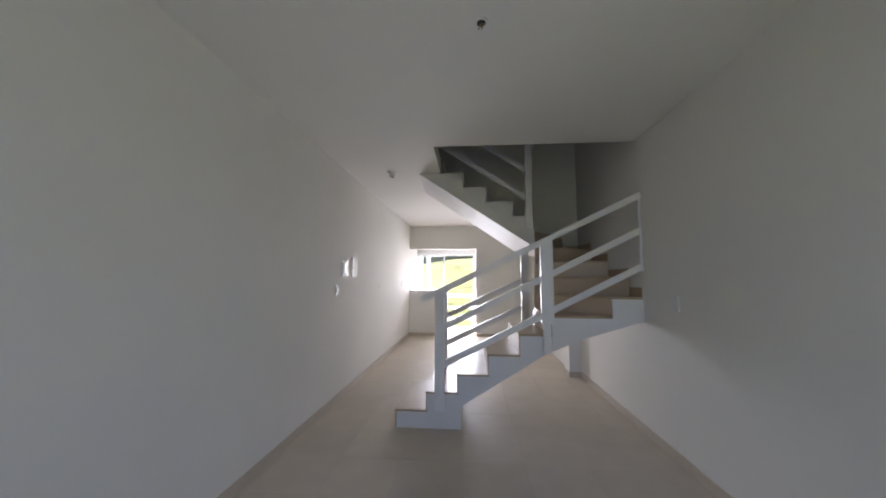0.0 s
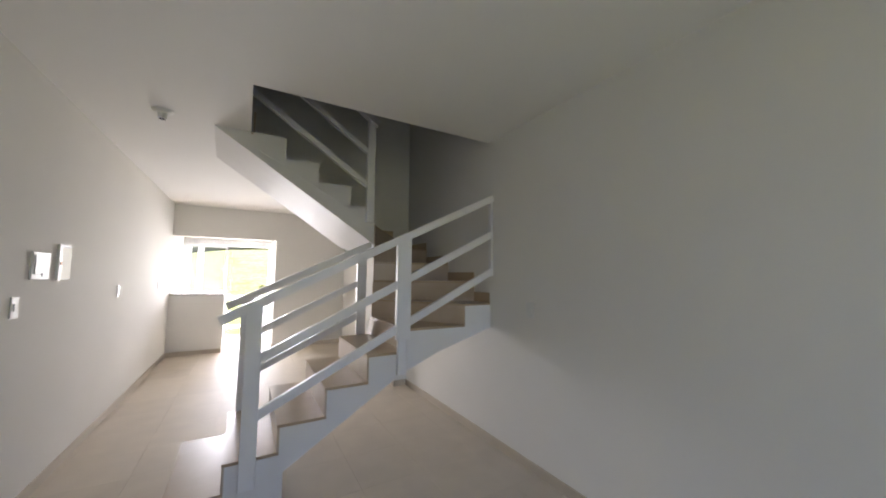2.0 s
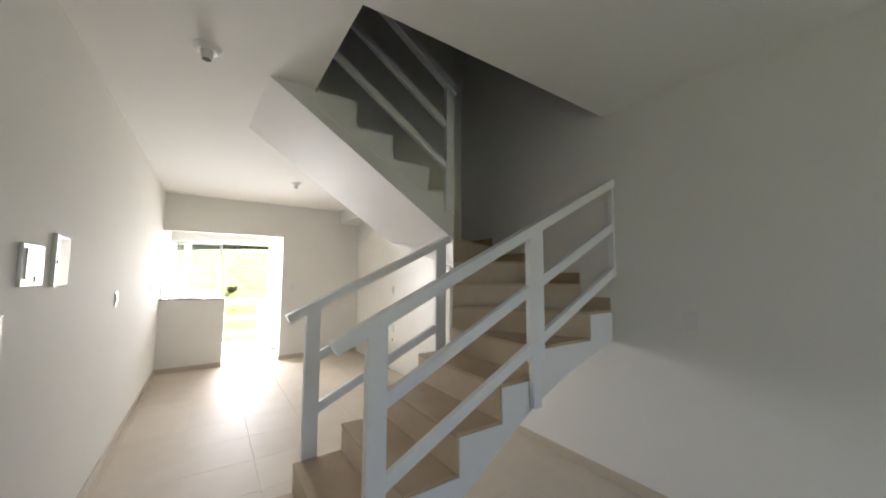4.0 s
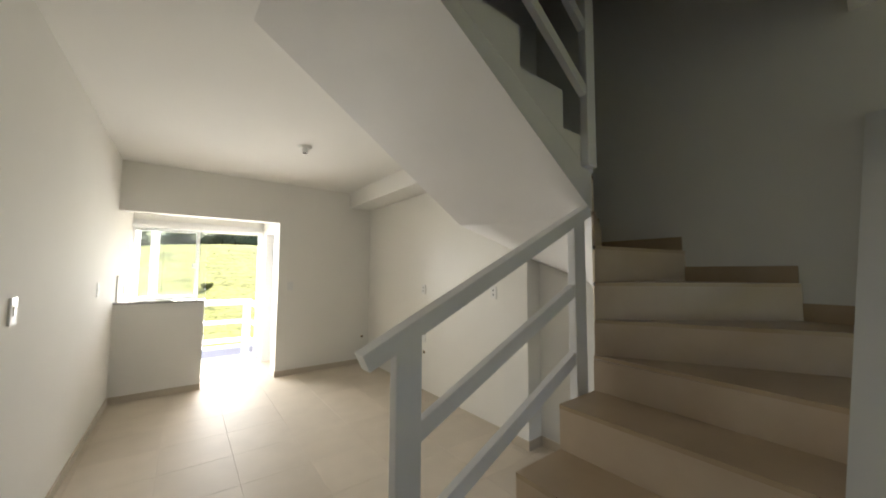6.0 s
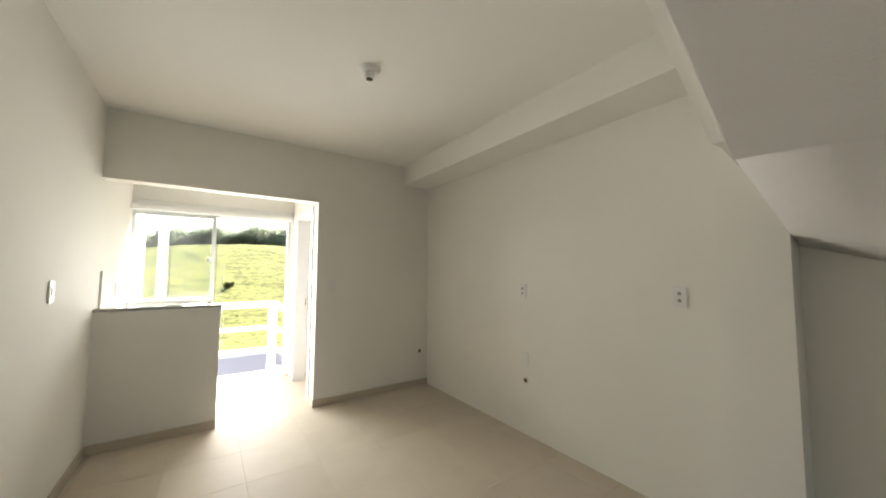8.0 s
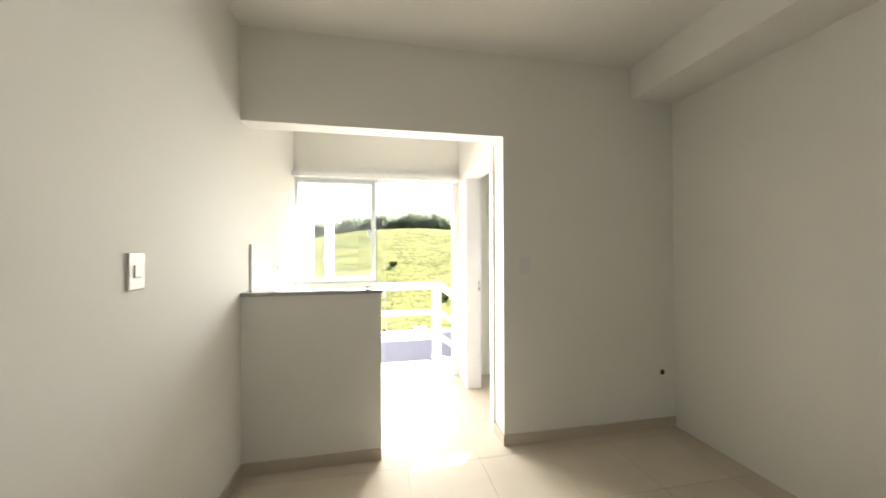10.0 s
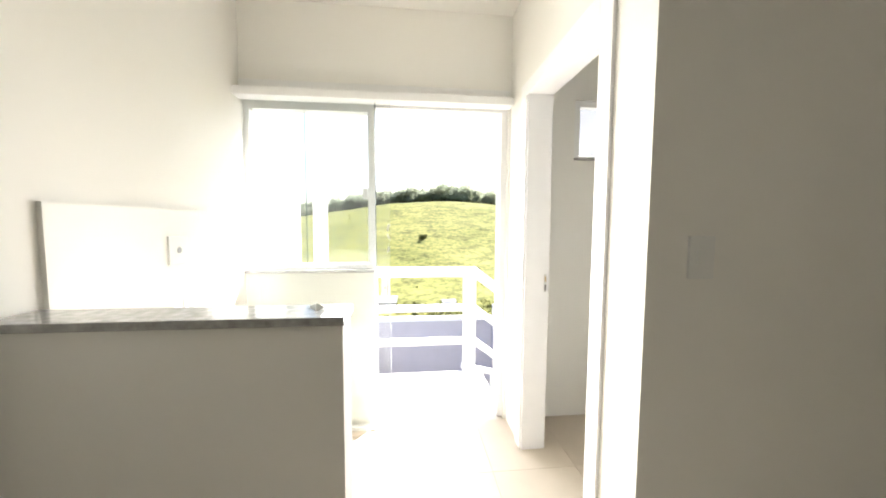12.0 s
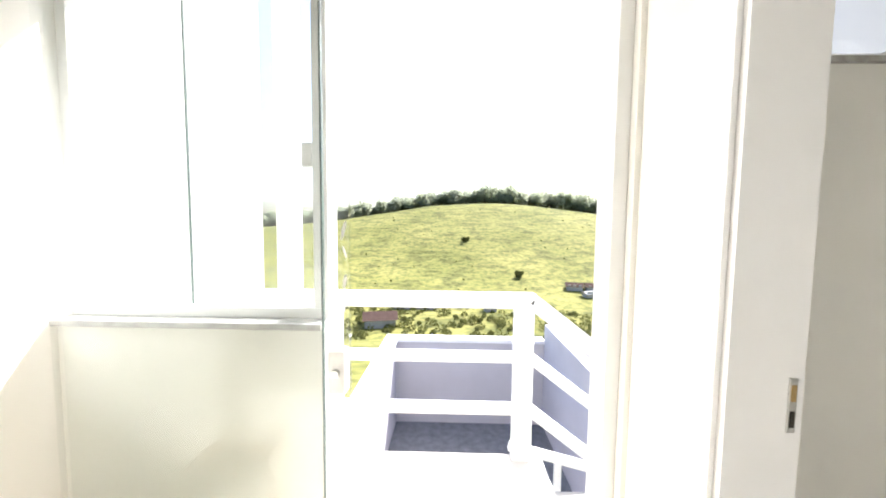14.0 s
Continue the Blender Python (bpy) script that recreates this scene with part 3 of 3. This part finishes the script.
# ---- ceiling lamp holders ----
def lamp_holder(x, y, bare=False):
    if bare:
        t = empty("ceiling_outlet", (0, 0, 0), "open round ceiling outlet with brown wires", "ceiling outlet")
        bm = bmesh.new()
        cyl(bm, 0.036, 0.036, 0.004, Matrix.Translation((0, 0, -0.003)), 24)
        part("ring", bm, PLASTIC, t)
        bm = bmesh.new()
        cyl(bm, 0.022, 0.022, 0.003, Matrix.Translation((0, 0, -0.006)), 20)
        part("opening", bm, DARKHOLE, t, "dark opening")
        for a in (0.4, 2.6):
            bm = bmesh.new()
            cyl(bm, 0.003, 0.0025, 0.032, Matrix.Translation((0.008 * math.cos(a), 0.008 * math.sin(a), -0.02)) @ Euler((0.5 * math.sin(a), 0.5, 0)).to_matrix().to_4x4(), 8)
            part("wire", bm, BRASS, t, "brown wire end")
        t.matrix_basis = pose(x, y, H)
        return t
    t = empty("lamp_holder", (0, 0, 0), "white plastic bare lamp holder on the ceiling", "lamp holder", "lamp holders on the ceiling")
    bm = bmesh.new()
    cyl(bm, 0.046, 0.070, 0.020, Matrix.Translation((0, 0, -0.010)), 32)
    soften(bm, 0.004)
    part("rose", bm, PLASTIC, t, smooth=False)
    bm = bmesh.new()
    cyl(bm, 0.031, 0.025, 0.036, Matrix.Translation((0, 0, -0.037)) @ pose(0, 0, 0, 180), 24)
    cyl(bm, 0.027, 0.027, 0.008, Matrix.Translation((0, 0, -0.058)), 24)
    part("socket", bm, PLASTIC, t)
    bm = bmesh.new()
    cyl(bm, 0.021, 0.021, 0.003, Matrix.Translation((0, 0, -0.0625)), 20)
    part("contact", bm, DARKHOLE, t, "dark brass socket mouth")
    t.matrix_basis = pose(x, y, H)
    return t


holder = lamp_holder(0.532, 5.63)
copy_thing(holder, pose(1.465, 8.20, H))
lamp_holder(1.515, 3.31, True)

# ---- service area ----
structure("splashback", WTILE, [(0.0, 0.014, 9.965, 10.697, 0.0, 1.335)], "glossy white tiled splashback on the side wall", "splashback")

plate("wall_outlet", pose(0.014, 10.535, 0.925, 0, 0, LEFT), 0.075, 0.115, "white plastic outlet low on the splashback", "outlet", "single")

# folded scrap of paper on the granite top
bm = bmesh.new()
crease = [bm.verts.new(c) for c in ((0.690, 9.925, 1.0528), (0.722, 9.872, 1.0528), (0.712, 9.906, 1.070), (0.742, 9.893, 1.060), (0.730, 9.918, 1.0528))]
bm.faces.new((crease[0], crease[1], crease[2]))
bm.faces.new((crease[1], crease[3], crease[2]))
bm.faces.new((crease[2], crease[3], crease[4]))
bmesh.ops.solidify(bm, geom=bm.faces[:], thickness=0.0006)
tagged(part("paper_scrap", bm, PLASTIC), "small folded scrap of white paper on granite", "paper scrap")

st = empty("stool", (0.28, 10.62, 0), "small raw pine stool in the service area", "stool")
boxes("seat", WOOD, [(0.15, 0.40, 10.53, 10.70, 0.363, 0.39)], st, bevel=0.003)
boxes("apron", WOOD, [(0.17, 0.38, 10.545, 10.563, 0.303, 0.363)], st, bevel=0.002)
boxes("apron", WOOD, [(0.17, 0.38, 10.667, 10.685, 0.303, 0.363)], st, bevel=0.002)
for sx, lx in ((0.175, 0.135), (0.375, 0.415)):
    for sy, ly in ((10.555, 10.52), (10.675, 10.71)):
        bm = bmesh.new()
        bar(bm, (lx, ly, 0.0), (sx, sy, 0.363), 0.035, 0.025)
        part("leg", bm, WOOD, st)

# ---- bathroom things ----
bw = tagged(empty("window_2", (2.3, BACK, 1.66)), "small white awning window with a clear pane ajar", "window", kind="structure")
boxes("window_frame", ALU, [(2.015, 2.055, BACK + 0.01, BACK + 0.06, 1.71, 2.07), (2.55, 2.59, BACK + 0.01, BACK + 0.06, 1.71, 2.07), (2.055, 2.55, BACK + 0.01, BACK + 0.06, 2.03, 2.07), (2.055, 2.55, BACK + 0.01, BACK + 0.06, 1.71, 1.725)], bw, bevel=0.003)
boxes("window_sill", GRANITE, [(2.015, 2.59, BACK - 0.012, BACKO, 1.695, 1.71)], bw, "thin grey granite sill")
bm = bmesh.new()
box(bm, 2.06, 2.545, -0.003, 0.003, -0.30, 0.0)
bmesh.ops.transform(bm, matrix=Matrix.Translation((0, BACK + 0.04, 2.025)) @ pose(0, 0, 0, 32), verts=bm.verts)
p = part("pane", bm, GLASS, bw)
p.visible_shadow = False
bm = bmesh.new()
bar(bm, (2.50, BACK + 0.03, 1.90), (2.38, BACK + 0.17, 1.79), 0.012, 0.008)
part("stay", bm, STEEL, bw, "steel window stay")
structure("wall_neighbour", GREYWALL, [(2.98, 5.6, 12.9, 13.05, -2.2, 3.4)], "lilac-grey rendered neighbouring wall", "wall")

wc = empty("toilet", (2.5, 10.62, 0), "white ceramic toilet with a close-coupled cistern", "toilet")
rings = [(0.00, 0.115, 0.19, 2.50), (0.12, 0.105, 0.17, 2.49), (0.26, 0.135, 0.20, 2.44), (0.36, 0.18, 0.245, 2.40), (0.40, 0.185, 0.25, 2.395)]
bm = bmesh.new()
loops = []
for z, ry, rx, cx in rings + [(0.402, 0.135, 0.19, 2.39), (0.33, 0.12, 0.17, 2.39), (0.25, 0.06, 0.09, 2.41)]:
    loops.append([bm.verts.new((cx + rx * math.cos(a), 10.62 + ry * math.sin(a), z)) for a in [2 * math.pi * k / 32 for k in range(32)]])
for a, b in zip(loops, loops[1:]):
    for k in range(32):
        bm.faces.new((a[k], a[(k + 1) % 32], b[(k + 1) % 32], b[k]))
bm.faces.new(loops[0][::-1])
bm.faces.new(loops[-1])
part("bowl", bm, CERAMIC, wc, smooth=True)
boxes("cistern", CERAMIC, [(2.66, 2.86, 10.44, 10.80, 0.40, 0.76)], wc, bevel=0.02)
boxes("cistern_lid", CERAMIC, [(2.65, 2.865, 10.43, 10.81, 0.762, 0.79)], wc, bevel=0.008)
plate("pipe_cover", pose(2.47, BACK, 1.25, 0, 0, END), 0.04, 0.04, "small white round valve cover on the bathroom wall", "valve cover", "blank")

# ---- ground and hill ----
def grass_material():
    m = bpy.data.materials.new("pasture_grass")
    m.use_nodes = True
    n, l = m.node_tree.nodes, m.node_tree.links
    b = n["Principled BSDF"]
    b.inputs["Roughness"].default_value = 0.95
    b.inputs["Specular IOR Level"].default_value = 0.1
    geo = n.new("ShaderNodeNewGeometry")

    def field(scale, stretch, detail):
        mp = n.new("ShaderNodeMapping")
        mp.inputs["Scale"].default_value = stretch
        t = n.new("ShaderNodeTexNoise")
        t.inputs["Scale"].default_value, t.inputs["Detail"].default_value, t.inputs["Roughness"].default_value = scale, detail, 0.65
        l.new(geo.outputs["Position"], mp.inputs["Vector"])
        l.new(mp.outputs[0], t.inputs["Vector"])
        return t.outputs["Fac"]

    def ramp(fac, stops):
        r = n.new("ShaderNodeValToRGB")
        for k, (p, c) in enumerate(stops):
            e = r.color_ramp.elements[k] if k < 2 else r.color_ramp.elements.new(p)
            e.position, e.color = p, (*c, 1)
        l.new(fac, r.inputs["Fac"])
        return r.outputs["Color"]

    broad = ramp(field(0.035, (1, 1, 1), 5), [(0.35, (0.165, 0.165, 0.046)), (0.65, (0.235, 0.22, 0.07))])
    tracks = ramp(field(0.26, (0.4, 0.4, 2.6), 8), [(0.40, (0.50, 0.54, 0.55)), (0.53, (1, 1, 1))])
    tufts = ramp(field(0.55, (1, 1, 1.8), 6), [(0.38, (0.45, 0.52, 0.5)), (0.54, (1.05, 1.03, 1.0))])
    out = broad
    for other in (tracks, tufts):
        mx = n.new("ShaderNodeMix")
        mx.data_type, mx.blend_type = "RGBA", "MULTIPLY"
        mx.inputs[0].default_value = 0.85
        l.new(out, mx.inputs[6])
        l.new(other, mx.inputs[7])
        out = mx.outputs[2]
    l.new(out, b.inputs["Base Color"])
    return m


def let_light_through(m, amount):
    """Thin leaves pass part of the sunlight on."""
    n, l = m.node_tree.nodes, m.node_tree.links
    b = n["Principled BSDF"]
    thin, mix = n.new("ShaderNodeBsdfTranslucent"), n.new("ShaderNodeMixShader")
    l.new(b.inputs["Base Color"].links[0].from_socket, thin.inputs["Color"])
    mix.inputs[0].default_value = amount
    l.new(b.outputs[0], mix.inputs[1])
    l.new(thin.outputs[0], mix.inputs[2])
    l.new(mix.outputs[0], n["Material Output"].inputs["Surface"])


GRASS = grass_material()
# ridge leaves lifted to a pale grey-green in place of distance haze
LEAF = material("hazed_tree_leaves", (0.40, 0.42, 0.31), 0.8, vary=0.4, scale=0.35, island=0.2, spec=0.15, second=(0.29, 0.315, 0.235))
SCRUB = material("scrub_leaves", (0.115, 0.115, 0.035), 0.9, vary=0.5, scale=0.5, spec=0.1, second=(0.07, 0.08, 0.03))
let_light_through(LEAF, 0.85)
let_light_through(SCRUB, 0.45)
BARK = material("bark", (0.12, 0.09, 0.065), 0.9, vary=0.3, scale=4, bump=0.4, bump_scale=20)
ROOF = material("clay_roof", (0.085, 0.055, 0.045), 0.95, vary=0.3, scale=1.2, spec=0.05)
HOUSEW = material("house_render", (0.36, 0.34, 0.32), 0.85, vary=0.1, scale=0.8)
DARKWIN = material("dark_window", (0.42, 0.41, 0.39), 0.2, vary=0.2, scale=3)


def crest_height(az):
    return 23.0 * math.exp(-((az - 6) / 25) ** 2) - 3.5


def land(x, y):
    d = math.hypot(x, y - 10)
    az = math.degrees(math.atan2(x, max(y - 10, 0.01)))
    t = min(1, max(0, (d - 95) / 175))
    rise = t * t * (3 - 2 * t)
    base = -3.0 - 19 * min(1, max(0, (d - 6) / 60))
    z = base + (crest_height(az) + 22) * rise
    if d > 270:
        z -= (d - 270) * 0.05
    p = Vector((x * 0.03, y * 0.03, 0))
    return z + (0.9 * noise.noise(p) + 0.35 * noise.noise(p * 4.3)) * min(1, d / 60)


bm = bmesh.new()
rows = []
rad = [0, 8, 16, 26, 40, 55, 70, 85] + [95 + 4 * k for k in range(54)] + [330, 380, 450, 600, 900, 1500, 3000]
for r in rad:
    row = []
    for k in range(241):
        a = radians(-180 + 1.5 * k)
        x, y = r * math.sin(a), 10 + r * math.cos(a)
        row.append(bm.verts.new((x, y, land(x, y))))
    rows.append(row)
for a, b in zip(rows, rows[1:]):
    for k in range(240):
        bm.faces.new((a[k], a[k + 1], b[k + 1], b[k]))
bmesh.ops.remove_doubles(bm, verts=bm.verts, dist=0.001)
tagged(part("ground", bm, GRASS, None, "sunlit yellow-green grassy hill with cattle tracks", True), kind="structure", category="ground")


def leaf_cloud(rng, lobes, count, size):
    verts, faces = [], []
    for _ in range(count):
        c, r = rng.choice(lobes)
        v = Vector((rng.gauss(0, 1), rng.gauss(0, 1), rng.gauss(0, 0.8))).normalized() * r * (0.65 + 0.4 * rng.random())
        p = Vector(c) + v
        turn = Euler((rng.uniform(0, 6.28), rng.uniform(0, 6.28), rng.uniform(0, 6.28))).to_matrix()
        s = size * rng.uniform(0.6, 1.3)
        k = len(verts)
        for dx, dy in ((-1, -0.6), (0.2, -1), (1, 0.3), (-0.1, 1)):
            verts.append(p + turn @ Vector((dx * s, dy * s, 0.2 * s * dx * dy)))
        faces.append((k, k + 1, k + 2, k + 3))
    return verts, faces


def tree(rng, height):
    t = empty("tree", (0, 0, 0), "dense dark green tree on the hill ridge, paled for haze", "tree", "trees along the ridge")
    bm = bmesh.new()
    cyl(bm, 0.3, 0.12, height * 0.6, Matrix.Translation((0, 0, height * 0.3)), 8)
    for k in range(4):
        a = k * 1.6 + rng.random()
        m = Matrix.Translation((math.cos(a) * 0.8, math.sin(a) * 0.8, height * 0.55)) @ Euler((0.7 * -math.sin(a), 0.7 * math.cos(a), 0)).to_matrix().to_4x4()
        cyl(bm, 0.13, 0.04, 2.6, m, 6)
    part("trunk", bm, BARK, t)
    lobes = [((rng.uniform(-1.9, 1.9), rng.uniform(-1.9, 1.9), height * rng.uniform(0.16, 0.82)), rng.uniform(1.0, 1.9)) for _ in range(14)]
    v, f = leaf_cloud(rng, lobes, 2200, 0.24)
    me = bpy.data.meshes.new("crown")
    me.from_pydata(v, [], f)
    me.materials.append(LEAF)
    c = new("crown", me)
    c.parent = t
    return t


rng = random.Random(7)
kinds = [tree(rng, h) for h in (7.5, 9.0, 10.0, 8.0)]
placed = 0
for k in range(240):
    az = -40 + 80 * k / 240 + rng.uniform(-0.5, 0.5)
    r = 272 + rng.uniform(-5, 24)
    x, y = r * math.sin(radians(az)), 10 + r * math.cos(radians(az))
    s = rng.uniform(0.65, 1.2) * (0.8 if az < 0 else 1.0)
    src = kinds[k % 4]
    m = Matrix.Translation((x, y, land(x, y) - 0.3)) @ Euler((0, 0, rng.uniform(0, 6.28))).to_matrix().to_4x4()
    if k < 4:
        src.matrix_basis = m
        ob = src
    else:
        ob = copy_thing(src, m)
    ob.scale = (s * 1.85, s * 1.85, s * 1.7)

# scrub on the slope and round the houses
lobes = []
for _ in range(70):
    az, r = rng.uniform(-34, 30), rng.uniform(115, 262)
    x, y = r * math.sin(radians(az)), 10 + r * math.cos(radians(az))
    lobes.append(((x, y, land(x, y)), rng.uniform(0.15, 0.4)))
for _ in range(260):
    az, r = rng.uniform(-26, 26), rng.uniform(70, 100)
    x, y = r * math.sin(radians(az)), 10 + r * math.cos(radians(az))
    lobes.append(((x, y, land(x, y) + 0.3), rng.uniform(0.4, 1.3)))
v, f = leaf_cloud(rng, lobes, 22000, 0.2)
me = bpy.data.meshes.new("scrub")
me.from_pydata(v, [], f)
me.materials.append(SCRUB)
tagged(new("scrub", me), "low green scrub scattered over the pasture", "bush", kind="stuff")


# two larger bushes standing alone on the slope
for x, y, r in ((8.4, 178, 1.5), (27.0, 138, 1.5)):
    z = land(x, y)
    lobes = [((x + rng.uniform(-r, r), y + rng.uniform(-r, r), z + r * rng.uniform(0.3, 1.3)), r * rng.uniform(0.4, 0.8)) for _ in range(8)]
    v, f = leaf_cloud(rng, lobes, 1600, 0.16)
    me = bpy.data.meshes.new("bush")
    me.from_pydata(v, [], f)
    me.materials.append(SCRUB)
    tagged(new("bush", me), "dark green bush standing alone on the pasture", "bush", "bushes on the pasture")


def house(az, r, w, d, h, turn, roofmat, label):
    x, y = r * math.sin(radians(az)), 10 + r * math.cos(radians(az))
    z = land(x, y) - 0.2
    t = empty("house", (0, 0, 0), label, "house", "houses in the valley")
    boxes("wall", HOUSEW, [(-w / 2, w / 2, -d / 2, d / 2, 0, h)], t)
    bm = bmesh.new()
    e, rise = 0.5, 0.28 * d
    prof = [(-d / 2 - e, h - 0.1), (0, h + rise), (d / 2 + e, h - 0.1), (0, h + rise - 0.2)]
    lo = [bm.verts.new((-w / 2 - e, yy, zz)) for yy, zz in prof]
    hi = [bm.verts.new((w / 2 + e, yy, zz)) for yy, zz in prof]
    for i in range(4):
        j = (i + 1) % 4
        bm.faces.new((lo[i], lo[j], hi[j], hi[i]))
    bm.faces.new(lo)
    bm.faces.new(hi[::-1])
    part("roof", bm, roofmat, t)
    for k in range(3):
        xx = -w / 2 + w * (k + 0.5) / 3
        boxes("window", DARKWIN, [(xx - 0.5, xx + 0.5, -d / 2 - 0.03, -d / 2 + 0.02, 1.0, 2.0)], t)
    t.matrix_basis = pose(x, y, z, 0, 0, turn)


house(-11, 80, 7, 5, 2.2, 12, ROOF, "low house with a weathered brown roof")
house(-5, 98, 12, 5, 1.7, -4, HOUSEW, "long white house in the valley")
house(7.5, 94, 3, 2.5, 1.7, 10, HOUSEW, "small pale house among scrub")
house(20.5, 124, 5, 4, 1.5, -15, ROOF, "house with a red-brown roof")
house(23.5, 126, 6, 4, 1.6, -10, ROOF, "house with a red-brown roof")
house(22.6, 118, 3, 2.5, 1.3, 20, HOUSEW, "small white outbuilding in the valley")


# ---- floors ----
structure("floor", GROUT, [(0, W, Y0 - 0.15, BACK, -0.12, -0.004), (0.0, 1.585, BACK, BACKO, -0.12, -0.006)], "large beige porcelain floor tiles with thin joints", "floor")
fl = bpy.data.objects["floor"]
sizes = {}
xs = [0.0, 0.045, 0.495, 0.945, 1.395, 1.845, 2.295, 2.745, W]
ys = [0.15] + [0.27 + 0.45 * k for k in range(24)] + [BACK]
for i in range(len(xs) - 1):
    for j in range(len(ys) - 1):
        w, d = xs[i + 1] - xs[i] - 0.0014, ys[j + 1] - ys[j] - 0.0014
        key = (round(w, 3), round(d, 3))
        if key not in sizes:
            bm = bmesh.new()
            box(bm, -w / 2, w / 2, -d / 2, d / 2, -0.005, 0.0)
            soften(bm, 0.0006, 1)
            sizes[key] = finish("tile", bm, FLOOR)
        t = new("tile", sizes[key])
        t.location = ((xs[i] + xs[i + 1]) / 2, (ys[j] + ys[j + 1]) / 2, 0)
        t.parent = fl

# skirting tiles
structure("baseboard", SKIRT, [(0, 0.011, Y0, 9.825, 0, 0.07), (W - 0.011, W, Y0, SY2, 0, 0.07), (1.60, KW, FAR - 0.011, FAR, 0, 0.07), (0.011, 0.796, 9.821, 9.832, 0, 0.07),
                               (2.80, W - 0.011, SY2 - 0.011, SY2, 0, 0.07), (1.589, 1.60, FAR - 0.011, 10.01, 0, 0.07), (2.799, 2.81, SY2 - 0.011, 6.88, 0, 0.07)], "beige tile skirting along the walls", "baseboard")
